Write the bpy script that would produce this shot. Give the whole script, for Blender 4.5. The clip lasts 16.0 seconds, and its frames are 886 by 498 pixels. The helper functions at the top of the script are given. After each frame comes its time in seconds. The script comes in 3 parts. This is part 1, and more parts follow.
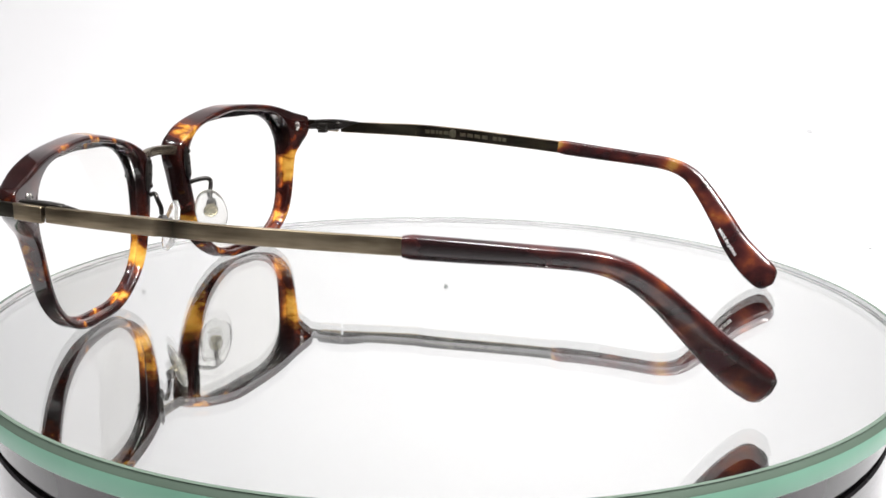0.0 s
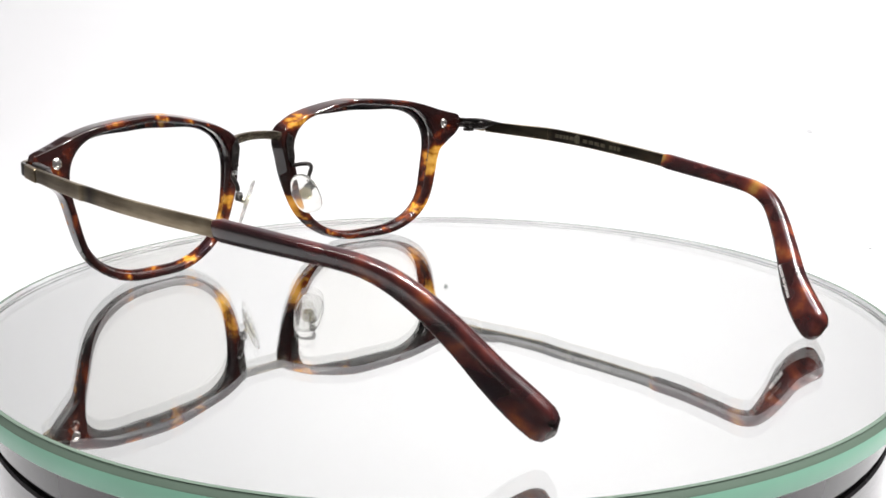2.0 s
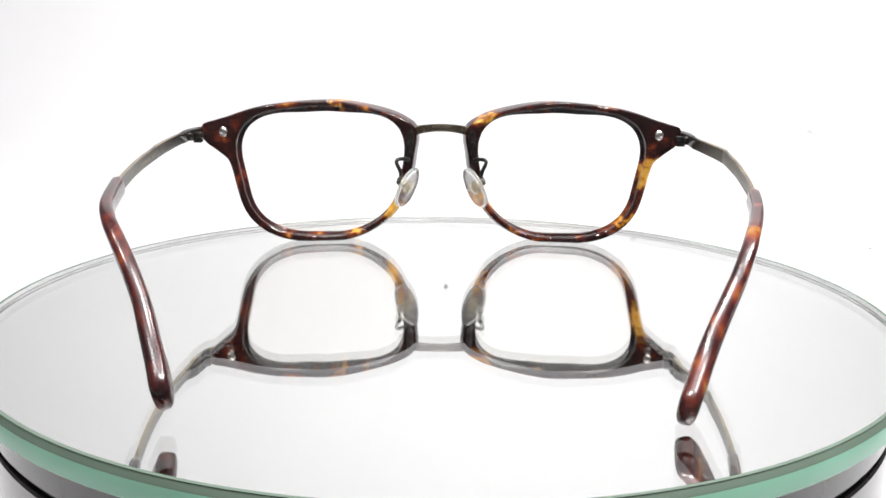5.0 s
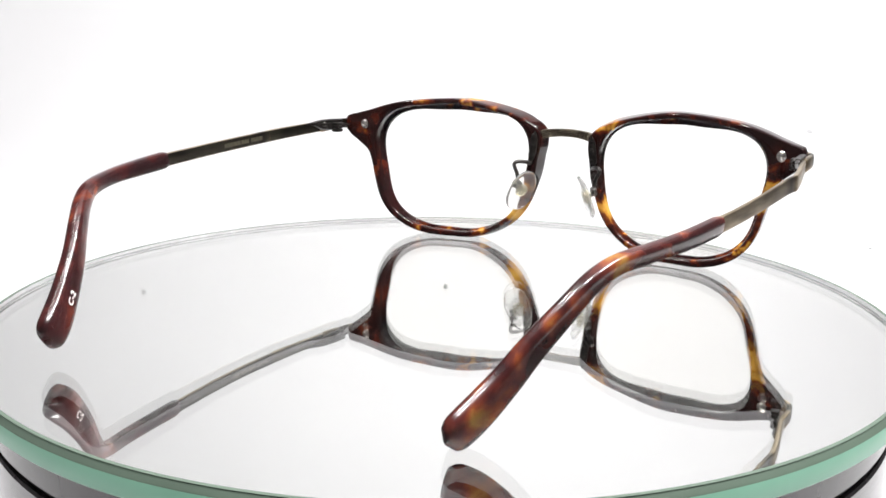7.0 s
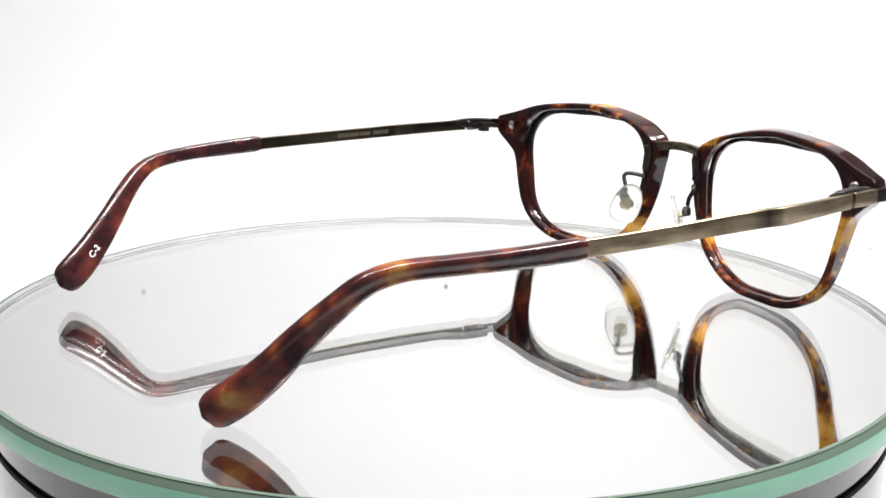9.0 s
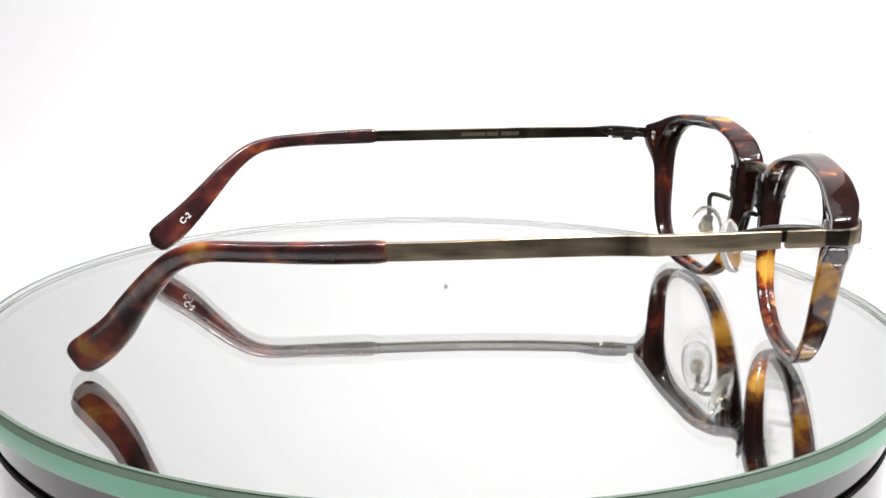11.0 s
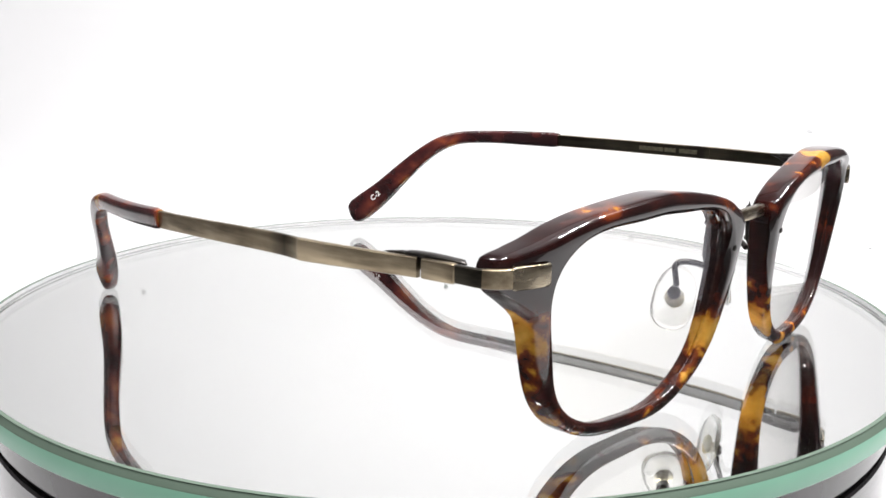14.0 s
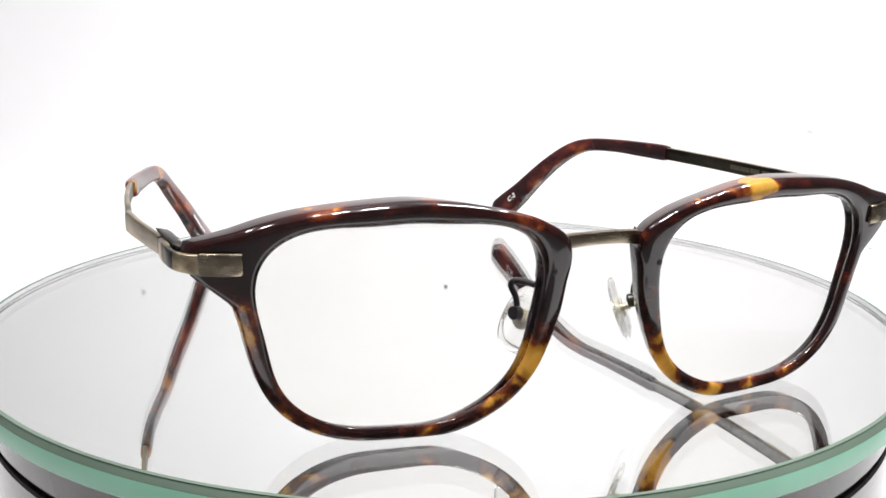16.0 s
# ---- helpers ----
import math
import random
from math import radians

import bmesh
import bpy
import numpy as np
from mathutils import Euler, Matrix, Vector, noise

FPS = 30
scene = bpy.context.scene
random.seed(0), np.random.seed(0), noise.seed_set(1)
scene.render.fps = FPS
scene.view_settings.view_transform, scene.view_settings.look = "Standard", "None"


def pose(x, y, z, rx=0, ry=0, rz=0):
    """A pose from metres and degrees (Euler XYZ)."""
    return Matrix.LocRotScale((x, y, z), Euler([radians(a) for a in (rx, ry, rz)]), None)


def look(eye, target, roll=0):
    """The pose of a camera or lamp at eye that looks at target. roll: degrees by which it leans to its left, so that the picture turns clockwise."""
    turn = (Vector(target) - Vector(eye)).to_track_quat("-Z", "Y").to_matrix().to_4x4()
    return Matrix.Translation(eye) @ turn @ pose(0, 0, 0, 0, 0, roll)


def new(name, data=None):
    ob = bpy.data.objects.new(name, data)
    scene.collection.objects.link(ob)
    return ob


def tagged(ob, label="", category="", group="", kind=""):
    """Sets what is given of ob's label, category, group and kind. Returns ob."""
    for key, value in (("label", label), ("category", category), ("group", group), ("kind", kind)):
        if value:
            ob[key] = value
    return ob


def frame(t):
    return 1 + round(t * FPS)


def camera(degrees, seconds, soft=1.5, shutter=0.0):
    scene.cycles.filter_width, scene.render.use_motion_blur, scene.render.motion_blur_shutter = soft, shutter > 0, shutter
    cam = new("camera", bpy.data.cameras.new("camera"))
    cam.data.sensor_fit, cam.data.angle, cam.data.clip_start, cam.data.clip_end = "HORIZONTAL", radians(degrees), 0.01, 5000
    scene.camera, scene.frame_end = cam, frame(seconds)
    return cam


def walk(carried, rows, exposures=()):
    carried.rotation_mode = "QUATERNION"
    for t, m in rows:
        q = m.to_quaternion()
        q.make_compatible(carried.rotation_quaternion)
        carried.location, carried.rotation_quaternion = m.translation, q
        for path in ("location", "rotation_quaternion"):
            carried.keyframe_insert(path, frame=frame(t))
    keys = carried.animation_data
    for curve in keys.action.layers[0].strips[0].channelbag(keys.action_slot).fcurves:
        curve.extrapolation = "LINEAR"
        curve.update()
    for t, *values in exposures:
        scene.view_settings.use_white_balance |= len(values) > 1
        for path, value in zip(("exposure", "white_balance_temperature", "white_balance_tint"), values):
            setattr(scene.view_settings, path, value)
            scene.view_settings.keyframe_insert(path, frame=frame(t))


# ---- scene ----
# ---------------------------------------------------------------- camera
# A fixed camera on a stand in front of a small motorised display turntable.
EYE = Vector((0.0, -0.25, 0.07287))
YAW, TILT, ROLL = radians(0.0913), radians(13.316), 0.5636
AIM = EYE + Vector((math.sin(YAW) * math.cos(TILT), math.cos(YAW) * math.cos(TILT), -math.sin(TILT)))
cam = camera(43.30, 16.0, soft=1.6)
walk(cam, [(0.0, look(EYE, AIM, ROLL)), (16.0, look(EYE, AIM, ROLL))])

START, SPEED = 72.775, -14.463         # heading of the spectacles at 0 s, degrees; degrees per second
MM = 0.001

# ---------------------------------------------------------------- light
scene.view_settings.exposure = 0.0
world = bpy.data.worlds.new("studio")
scene.world = world
world.use_nodes = True
world.node_tree.nodes["Background"].inputs[0].default_value = (0.95, 0.97, 1.0, 1)
world.node_tree.nodes["Background"].inputs[1].default_value = 0.25


def area(name, eye, target, size_x, size_y, watts, colour=(1, 1, 1)):
    data = bpy.data.lights.new(name, "AREA")
    data.shape, data.size, data.size_y, data.energy, data.color = "RECTANGLE", size_x, size_y, watts, colour
    ob = new(name, data)
    ob.matrix_world = look(eye, target)
    return ob


area("softbox_light", (0.40, 0.20, 1.05), (0.40, 0.21, 0), 1.2, 1.2, 3.0, (1, 0.98, 0.99))
area("backdrop_light", (0.40, 0.15, 0.80), (-0.06, 1.0, 0.52), 0.6, 0.25, 3.9, (1, 0.98, 0.985))
# small bare LED heads in an arc round the front of the table
LEDS = ((-0.33, 0.04, 0.60, 0.7), (-0.25, -0.11, 0.62, 1.0), (-0.06, -0.19, 0.64, 1.7), (0.00, -0.20, 0.64, 1.7), (0.06, -0.19, 0.64, 1.7),
        (0.25, -0.11, 0.62, 2.1), (0.29, -0.06, 0.62, 2.1), (0.33, -0.01, 0.62, 2.1), (0.37, 0.10, 0.60, 2.1))
for lx, ly, lz, watts in LEDS:
    area("led_light", (lx, ly, lz), (0, 0, 0), 0.032, 0.032, watts, (1, 0.99, 0.98))


# ---------------------------------------------------------------- materials
def material(name):
    m = bpy.data.materials.new(name)
    m.use_nodes = True
    return m, m.node_tree, m.node_tree.nodes["Principled BSDF"]


def node(tree, kind, **values):
    n = tree.nodes.new(kind)
    for key, value in values.items():
        if key in n.inputs:
            n.inputs[key].default_value = value
    return n


def ramp(tree, stops):
    n = tree.nodes.new("ShaderNodeValToRGB")
    e = n.color_ramp.elements
    while len(e) < len(stops):
        e.new(0.5)
    for el, (p, c) in zip(e, stops):
        el.position, el.color = p, (*c, 1)
    return n


def math_node(tree, op, a, b):
    n = tree.nodes.new("ShaderNodeMath")
    n.operation = op
    for i, v in enumerate((a, b)):
        if isinstance(v, (int, float)):
            n.inputs[i].default_value = v
        else:
            tree.links.new(v, n.inputs[i])
    return n.outputs[0]


def coords(tree, scale=(1, 1, 1)):
    tc = tree.nodes.new("ShaderNodeTexCoord")
    mp = tree.nodes.new("ShaderNodeMapping")
    mp.inputs["Scale"].default_value = scale
    tree.links.new(tc.outputs["Object"], mp.inputs["Vector"])
    return mp.outputs[0]


def acetate_material(name, stretch, stops, rough=0.06):
    """Tortoiseshell cellulose acetate: dark red-brown with amber flakes. The mesh carries a value 'amber' that tells where the flakes gather."""
    m, t, p = material(name)
    v = coords(t, stretch)
    big = node(t, "ShaderNodeTexNoise", Scale=120.0, Detail=1.5, Roughness=0.5, Distortion=0.5)
    blot = node(t, "ShaderNodeTexNoise", Scale=270.0, Detail=1.4, Roughness=0.5, Distortion=0.3)
    fine = node(t, "ShaderNodeTexNoise", Scale=1300.0, Detail=3.0, Roughness=0.6)
    for n in (big, blot, fine):
        t.links.new(v, n.inputs["Vector"])
    at = t.nodes.new("ShaderNodeAttribute")
    at.attribute_name = "amber"
    mixed = math_node(t, "ADD", math_node(t, "MULTIPLY", big.outputs["Fac"], 0.42), math_node(t, "MULTIPLY", blot.outputs["Fac"], 0.52))
    mixed = math_node(t, "ADD", mixed, math_node(t, "MULTIPLY", fine.outputs["Fac"], 0.09))
    total = math_node(t, "ADD", mixed, at.outputs["Fac"])
    r = ramp(t, stops)
    t.links.new(total, r.inputs[0])
    t.links.new(r.outputs[0], p.inputs["Base Color"])
    p.inputs["Roughness"].default_value = rough
    p.inputs["IOR"].default_value = 1.49
    p.inputs["Coat Weight"].default_value = 0.18
    glow = t.nodes.new("ShaderNodeBsdfTranslucent")
    t.links.new(r.outputs[0], glow.inputs["Color"])
    clear = t.nodes.new("ShaderNodeMapRange")
    for key, value in (("From Min", 0.60), ("From Max", 0.76), ("To Min", 0.03), ("To Max", 0.55)):
        clear.inputs[key].default_value = value
    t.links.new(total, clear.inputs["Value"])
    mix = t.nodes.new("ShaderNodeMixShader")
    t.links.new(clear.outputs[0], mix.inputs[0])
    t.links.new(p.outputs[0], mix.inputs[1])
    t.links.new(glow.outputs[0], mix.inputs[2])
    t.links.new(mix.outputs[0], t.nodes["Material Output"].inputs["Surface"])
    p.inputs["Coat Roughness"].default_value = 0.02
    bump = node(t, "ShaderNodeBump", Strength=0.02, Distance=0.0002)
    t.links.new(fine.outputs["Fac"], bump.inputs["Height"])
    t.links.new(bump.outputs[0], p.inputs["Normal"])
    return m


def metal_material(name, dark, light, rough, stretch, metallic=1.0):
    """Brushed plated metal: fine lines along the part, patina in larger clouds."""
    m, t, p = material(name)
    lines = node(t, "ShaderNodeTexNoise", Scale=900.0, Detail=3.0)
    t.links.new(coords(t, stretch), lines.inputs["Vector"])
    cloud = node(t, "ShaderNodeTexNoise", Scale=75.0, Detail=3.0)
    t.links.new(coords(t), cloud.inputs["Vector"])
    f = math_node(t, "ADD", math_node(t, "MULTIPLY", lines.outputs["Fac"], 0.45), math_node(t, "MULTIPLY", cloud.outputs["Fac"], 0.55))
    r = ramp(t, [(0.35, dark), (0.65, light)])
    t.links.new(f, r.inputs[0])
    worn = t.nodes.new("ShaderNodeAttribute")
    worn.attribute_name = "patina"
    shade = t.nodes.new("ShaderNodeMix")
    shade.data_type = "RGBA"
    t.links.new(math_node(t, "MULTIPLY", worn.outputs["Fac"], 0.9), shade.inputs[0])
    t.links.new(r.outputs[0], shade.inputs[6])
    shade.inputs[7].default_value = (0.035, 0.030, 0.024, 1)
    t.links.new(shade.outputs[2], p.inputs["Base Color"])
    p.inputs["Metallic"].default_value = metallic
    rr = math_node(t, "ADD", math_node(t, "MULTIPLY", lines.outputs["Fac"], 0.16), rough - 0.08)
    t.links.new(rr, p.inputs["Roughness"])
    bump = node(t, "ShaderNodeBump", Strength=0.10, Distance=0.0002)
    t.links.new(lines.outputs["Fac"], bump.inputs["Height"])
    t.links.new(bump.outputs[0], p.inputs["Normal"])
    return m


def plain_material(name, colour, rough, metallic=0.0, grain=0.0, scale=200.0):
    m, t, p = material(name)
    n = node(t, "ShaderNodeTexNoise", Scale=scale, Detail=4.0)
    t.links.new(coords(t), n.inputs["Vector"])
    r = ramp(t, [(0.3, tuple(c * (1 - grain) for c in colour)), (0.7, tuple(min(1, c * (1 + grain)) for c in colour))])
    t.links.new(n.outputs["Fac"], r.inputs[0])
    t.links.new(r.outputs[0], p.inputs["Base Color"])
    p.inputs["Roughness"].default_value, p.inputs["Metallic"].default_value = rough, metallic
    return m


def glass_material(name, colour, ior, rough=0.0, clear=1.0, sheen=(1, 1, 1)):
    m, t, p = material(name)
    p.inputs["Specular Tint"].default_value = (*sheen, 1)
    p.inputs["Base Color"].default_value = (*colour, 1)
    p.inputs["Roughness"].default_value, p.inputs["IOR"].default_value = rough, ior
    p.inputs["Transmission Weight"].default_value = clear
    return m


RIM = acetate_material("tortoiseshell_rim", (1, 0.75, 1), [(0.36, (0.010, 0.0034, 0.0034)), (0.49, (0.017, 0.0043, 0.0037)), (0.56, (0.046, 0.009, 0.005)), (0.615, (0.13, 0.028, 0.007)), (0.66, (0.52, 0.24, 0.030)), (0.80, (0.84, 0.53, 0.11))])
TIP = acetate_material("tortoiseshell_tip", (1, 0.5, 0.8), [(0.36, (0.018, 0.006, 0.007)), (0.46, (0.048, 0.011, 0.0105)), (0.54, (0.098, 0.021, 0.0145)), (0.61, (0.20, 0.048, 0.017)), (0.70, (0.42, 0.22, 0.05)), (0.82, (0.62, 0.42, 0.15))], 0.22)
BRONZE = metal_material("antique_gold_metal", (0.18, 0.142, 0.094), (0.53, 0.435, 0.30), 0.33, (1, 0.06, 1))
BRONZE_X = metal_material("antique_gold_bridge_metal", (0.15, 0.125, 0.09), (0.38, 0.325, 0.24), 0.26, (0.06, 1, 1))
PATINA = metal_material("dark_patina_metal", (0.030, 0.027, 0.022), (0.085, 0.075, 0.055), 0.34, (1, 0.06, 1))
BLACK = metal_material("blackened_metal", (0.020, 0.018, 0.017), (0.055, 0.050, 0.046), 0.34, (1, 1, 1), 0.7)
STEEL = plain_material("bright_steel", (0.75, 0.72, 0.68), 0.22, 1.0, 0.25, 900)
GOLD = plain_material("pale_gold_metal", (0.86, 0.80, 0.62), 0.22, 1.0, 0.15, 700)
ETCH = plain_material("etched_pale_gold", (0.20, 0.18, 0.13), 0.45, 1.0, 0.25, 1500)
PRINT = plain_material("white_print", (0.82, 0.81, 0.80), 0.5, 0.0, 0.05)
LENS = glass_material("coated_lens_glass", (0.992, 0.985, 0.975), 1.25, 0.0, 1.0, (0.62, 0.58, 1.0))
SILICONE = glass_material("clear_silicone", (0.95, 0.95, 0.94), 1.40, 0.07, 0.90)
PLATE = glass_material("plate_glass", (0.985, 0.995, 0.99), 1.52)
MARGIN = plain_material("dull_grey_mirror_margin", (0.30, 0.30, 0.31), 0.5, 0.0, 0.1, 200)
SPECK = plain_material("grey_dust", (0.20, 0.22, 0.21), 0.9, 0.0, 0.2, 400)
FAINT = plain_material("pale_smudge", (0.62, 0.62, 0.63), 0.9, 0.0, 0.1, 400)
MIRROR = plain_material("silvered_back", (0.965, 0.968, 0.955), 0.0, 1.0, 0.0)
EDGE = plain_material("ground_green_glass_edge", (0.185, 0.375, 0.275), 0.30, 0.0, 0.07, 60)
ARRIS = plain_material("dark_green_glass_arris", (0.085, 0.120, 0.092), 0.45, 0.0, 0.07, 60)
# pale colour stands in for the bright backdrop seen through the clear edge
PALE_EDGE = plain_material("pale_inner_edge", (0.93, 0.925, 0.93), 0.5, 0.0, 0.05, 60)
DRUM = plain_material("glossy_grey_plastic", (0.045, 0.040, 0.042), 0.22, 0.0, 0.10, 90)
GROOVE = plain_material("gap_shade_black", (0.006, 0.005, 0.006), 0.6, 0.0, 0.1)
PAPER = plain_material("white_backdrop_paper", (0.86, 0.86, 0.87), 0.75, 0.0, 0.012, 6.0)
WALL = plain_material("grey_room_paint", (0.19, 0.185, 0.19), 0.8, 0.0, 0.05, 3.0)


# ---------------------------------------------------------------- mesh helpers
def part(name, bm, mat, parent=None, label="", smooth=True, bias=None, sharp=38):
    """Links a bmesh as one mesh object, under a thing or a part if given."""
    bmesh.ops.recalc_face_normals(bm, faces=bm.faces)
    me = bpy.data.meshes.new(name)
    bm.to_mesh(me)
    bm.free()
    for mm in mat if isinstance(mat, (list, tuple)) else (mat,):
        me.materials.append(mm)
    if smooth:
        me.shade_smooth()
        me.set_sharp_from_angle(angle=radians(sharp))
    if bias:
        at = me.attributes.new("amber", "FLOAT", "POINT")
        at.data.foreach_set("value", [bias(v.co / MM) for v in me.vertices])
    ob = new(name, me)
    if parent is not None:
        ob.parent = parent
    if label:
        tagged(ob, label)
    return ob


def skin(bm, rings, closed=False, caps=True):
    """Joins rings of points (metres) with quads."""
    vs = [[bm.verts.new(p) for p in ring] for ring in rings]
    n = len(vs[0])
    pairs = list(zip(vs, vs[1:])) + ([(vs[-1], vs[0])] if closed else [])
    for a, b in pairs:
        for i in range(n):
            bm.faces.new((a[i], a[(i + 1) % n], b[(i + 1) % n], b[i]))
    if caps and not closed:
        bm.faces.new(vs[0][::-1])
        bm.faces.new(vs[-1])
    return bm


def spline(points, per=8):
    """Catmull-Rom through rows of numbers."""
    pts = [np.array(p, float) for p in points]
    pts = [2 * pts[0] - pts[1], *pts, 2 * pts[-1] - pts[-2]]
    out = []
    for a, b, c, d in zip(pts, pts[1:], pts[2:], pts[3:]):
        for k in range(per):
            u = k / per
            out.append(0.5 * (2 * b + (c - a) * u + (2 * a - 5 * b + 4 * c - d) * u * u + (3 * b - a - 3 * c + d) * u ** 3))
    out.append(pts[-2])
    return out


def sweep(bm, rows, power=4.0, sides=16, ends=0.0, up=(0, 0, 1)):
    """A bar along rows of (x, y, z, width, height) in mm with a superellipse section; ends: length over which both ends round off."""
    pts = [np.array(r[:3], float) for r in rows]
    rings = []
    run = np.cumsum([0] + [np.linalg.norm(b - a) for a, b in zip(pts, pts[1:])])
    rows2 = [(p, r[3], r[4]) for p, r in zip(pts, rows)]
    for i, (p, w, hgt) in enumerate(rows2):
        tan = pts[min(i + 1, len(pts) - 1)] - pts[max(i - 1, 0)]
        tan = tan / np.linalg.norm(tan)
        side = np.cross(tan, np.array(up, float))
        side /= np.linalg.norm(side)
        top = np.cross(side, tan)
        k = 1.0
        if ends:
            e = min(run[i], run[-1] - run[i])
            k = math.sqrt(max(0.0, 1 - (1 - min(e / ends, 1)) ** 2)) * 0.96 + 0.04
        ring = []
        for j in range(sides):
            a = 2 * math.pi * (j + 0.5) / sides
            c, s = math.cos(a), math.sin(a)
            q = (abs(c) ** power + abs(s) ** power) ** (-1 / power)
            ring.append(Vector((p + side * (c * q * w / 2 * k) + top * (s * q * hgt / 2 * k)) * MM))
        rings.append(ring)
    return skin(bm, rings)


def tube(bm, points, radius, sides=10, ends=0.3):
    return sweep(bm, [(*p, 2 * radius, 2 * radius) for p in points], 2.0, sides, ends, (0.31, 0.2, 0.93))


def disc_stack(bm, centre, axis, rings, sides=24):
    """A turned body in mm: rings of (distance along the axis, radius)."""
    ax = Vector(axis).normalized()
    u = ax.orthogonal().normalized()
    w = ax.cross(u)
    c = Vector(centre)
    return skin(bm, [[(c + ax * h + (u * math.cos(2 * math.pi * k / sides) + w * math.sin(2 * math.pi * k / sides)) * r) * MM for k in range(sides)] for h, r in rings])


def block(bm, centre, size, bevel=0.15):
    m = Matrix.LocRotScale(Vector(centre) * MM, None, Vector(size) * MM)
    made = bmesh.ops.create_cube(bm, size=1.0, matrix=m)
    edges = list({e for v in made["verts"] for e in v.link_edges})
    if bevel:
        bmesh.ops.bevel(bm, geom=edges, offset=bevel * MM, segments=2, affect="EDGES", profile=0.5)
    return bm


def words(text, size_mm, m, mat, parent, label):
    """Raised print as a mesh; m places it in the parent's space."""
    data = bpy.data.curves.new("print", "FONT")
    data.body, data.size, data.extrude, data.align_x, data.align_y, data.offset = text, size_mm * MM, 0.02 * MM, "CENTER", "CENTER", 0.03 * MM
    tmp = new("print", data)
    me = bpy.data.meshes.new_from_object(tmp.evaluated_get(bpy.context.evaluated_depsgraph_get()))
    bpy.data.objects.remove(tmp)
    me.materials.clear()
    me.materials.append(mat)
    me.transform(m)
    ob = new("printed_marking", me)
    ob.parent = parent
    return tagged(ob, label)


# ---------------------------------------------------------------- studio
def build_backdrop():
    bm = bmesh.new()
    prof = [(-0.30, -0.13), (0.55, -0.13)]
    prof += [(0.55 + 0.45 * math.sin(a), 0.32 - 0.45 * math.cos(a)) for a in np.linspace(0.08, math.pi / 2, 16)]
    prof += [(1.0, 1.25)]
    rows = []
    for x in np.linspace(-0.60, 0.60, 12):
        rows.append([Vector((x, y, z)) for y, z in prof] + [Vector((x, y + 0.004, z - 0.004)) for y, z in reversed(prof)])
    skin(bm, rows)
    ob = part("backdrop", bm, PAPER)
    tagged(ob, "seamless white paper backdrop sweeping up behind the turntable", "backdrop", kind="structure")


SPECKS = (("dust_speck", (0.0057, 0.9967, 0.2655), (0.0, -0.447, 0.054), 0.0024, SPECK, "small grey dust speck stuck to the white paper"),
          ("smudge", (-0.3442, 0.9978, 0.2754), (0.0, -0.448, 0.045), 0.0024, FAINT, "faint pale grey smudge on the white paper"),
          ("dust_speck", (0.3375, 0.6049, -0.1266), (0.0, -0.055, 0.447), 0.0011, SPECK, "tiny grey dust speck stuck to the white paper"),
          ("smudge", (0.3445, 0.7939, -0.0582), (0.0, -0.244, 0.378), 0.0026, FAINT, "faint pale grey smudge on the white paper"),
          ("smudge", (0.2173, 0.9849, 0.2044), (0.0, -0.435, 0.116), 0.003, FAINT, "faint pale grey smudge on the white paper"))


def build_specks():
    """A few grains of dust and faint smudges on the paper."""
    for name, at, out, size, mat, label in SPECKS:
        n = Vector(out).normalized()
        u = n.orthogonal().normalized()
        w = n.cross(u)
        c = Vector(at) + n * 0.0006
        bm = bmesh.new()
        skin(bm, [[c + n * h + (u * math.cos(g) * (1 + 0.2 * math.sin(3 * g)) + w * math.sin(g) * 1.15) * size * k for g in (2 * math.pi * q / 14 for q in range(14))] for h, k in ((0, 1.0), (0.0002, 0.9), (0.0004, 0.4))])
        tagged(part(name, bm, mat), label, "dust", group="dust on the backdrop")


def build_room():
    """An unseen studio shell round the product table, added to shape light and reflections."""
    def slab(name, size, centre, mat, label):
        bm = bmesh.new()
        bmesh.ops.create_cube(bm, size=1.0, matrix=Matrix.LocRotScale(centre, None, size))
        tagged(part(name, bm, mat, smooth=False), label, "wall", kind="structure")
    slab("wall_west", (0.02, 1.9, 1.5), (-1.12, 0.1, 0.62), WALL, "unseen plain grey wall added beside the table to keep side reflections dark")
    slab("wall_east", (0.02, 1.9, 1.5), (1.12, 0.1, 0.62), WALL, "unseen plain grey wall added beside the table to keep side reflections dark")
    slab("ceiling", (2.3, 1.95, 0.02), (0, 0.08, 1.38), PAPER, "unseen white board added above the product table to bounce light")
    slab("floor", (2.3, 2.0, 0.02), (0, 0.08, -0.15), WALL, "unseen dark grey table top added under the paper")
    slab("wall_north", (2.3, 0.02, 1.6), (0, 1.08, 0.6), WALL, "unseen plain grey wall added behind the backdrop")
    slab("wall_south", (2.3, 0.02, 1.6), (0, -0.92, 0.6), WALL, "unseen plain grey wall added behind the camera as soft fill")


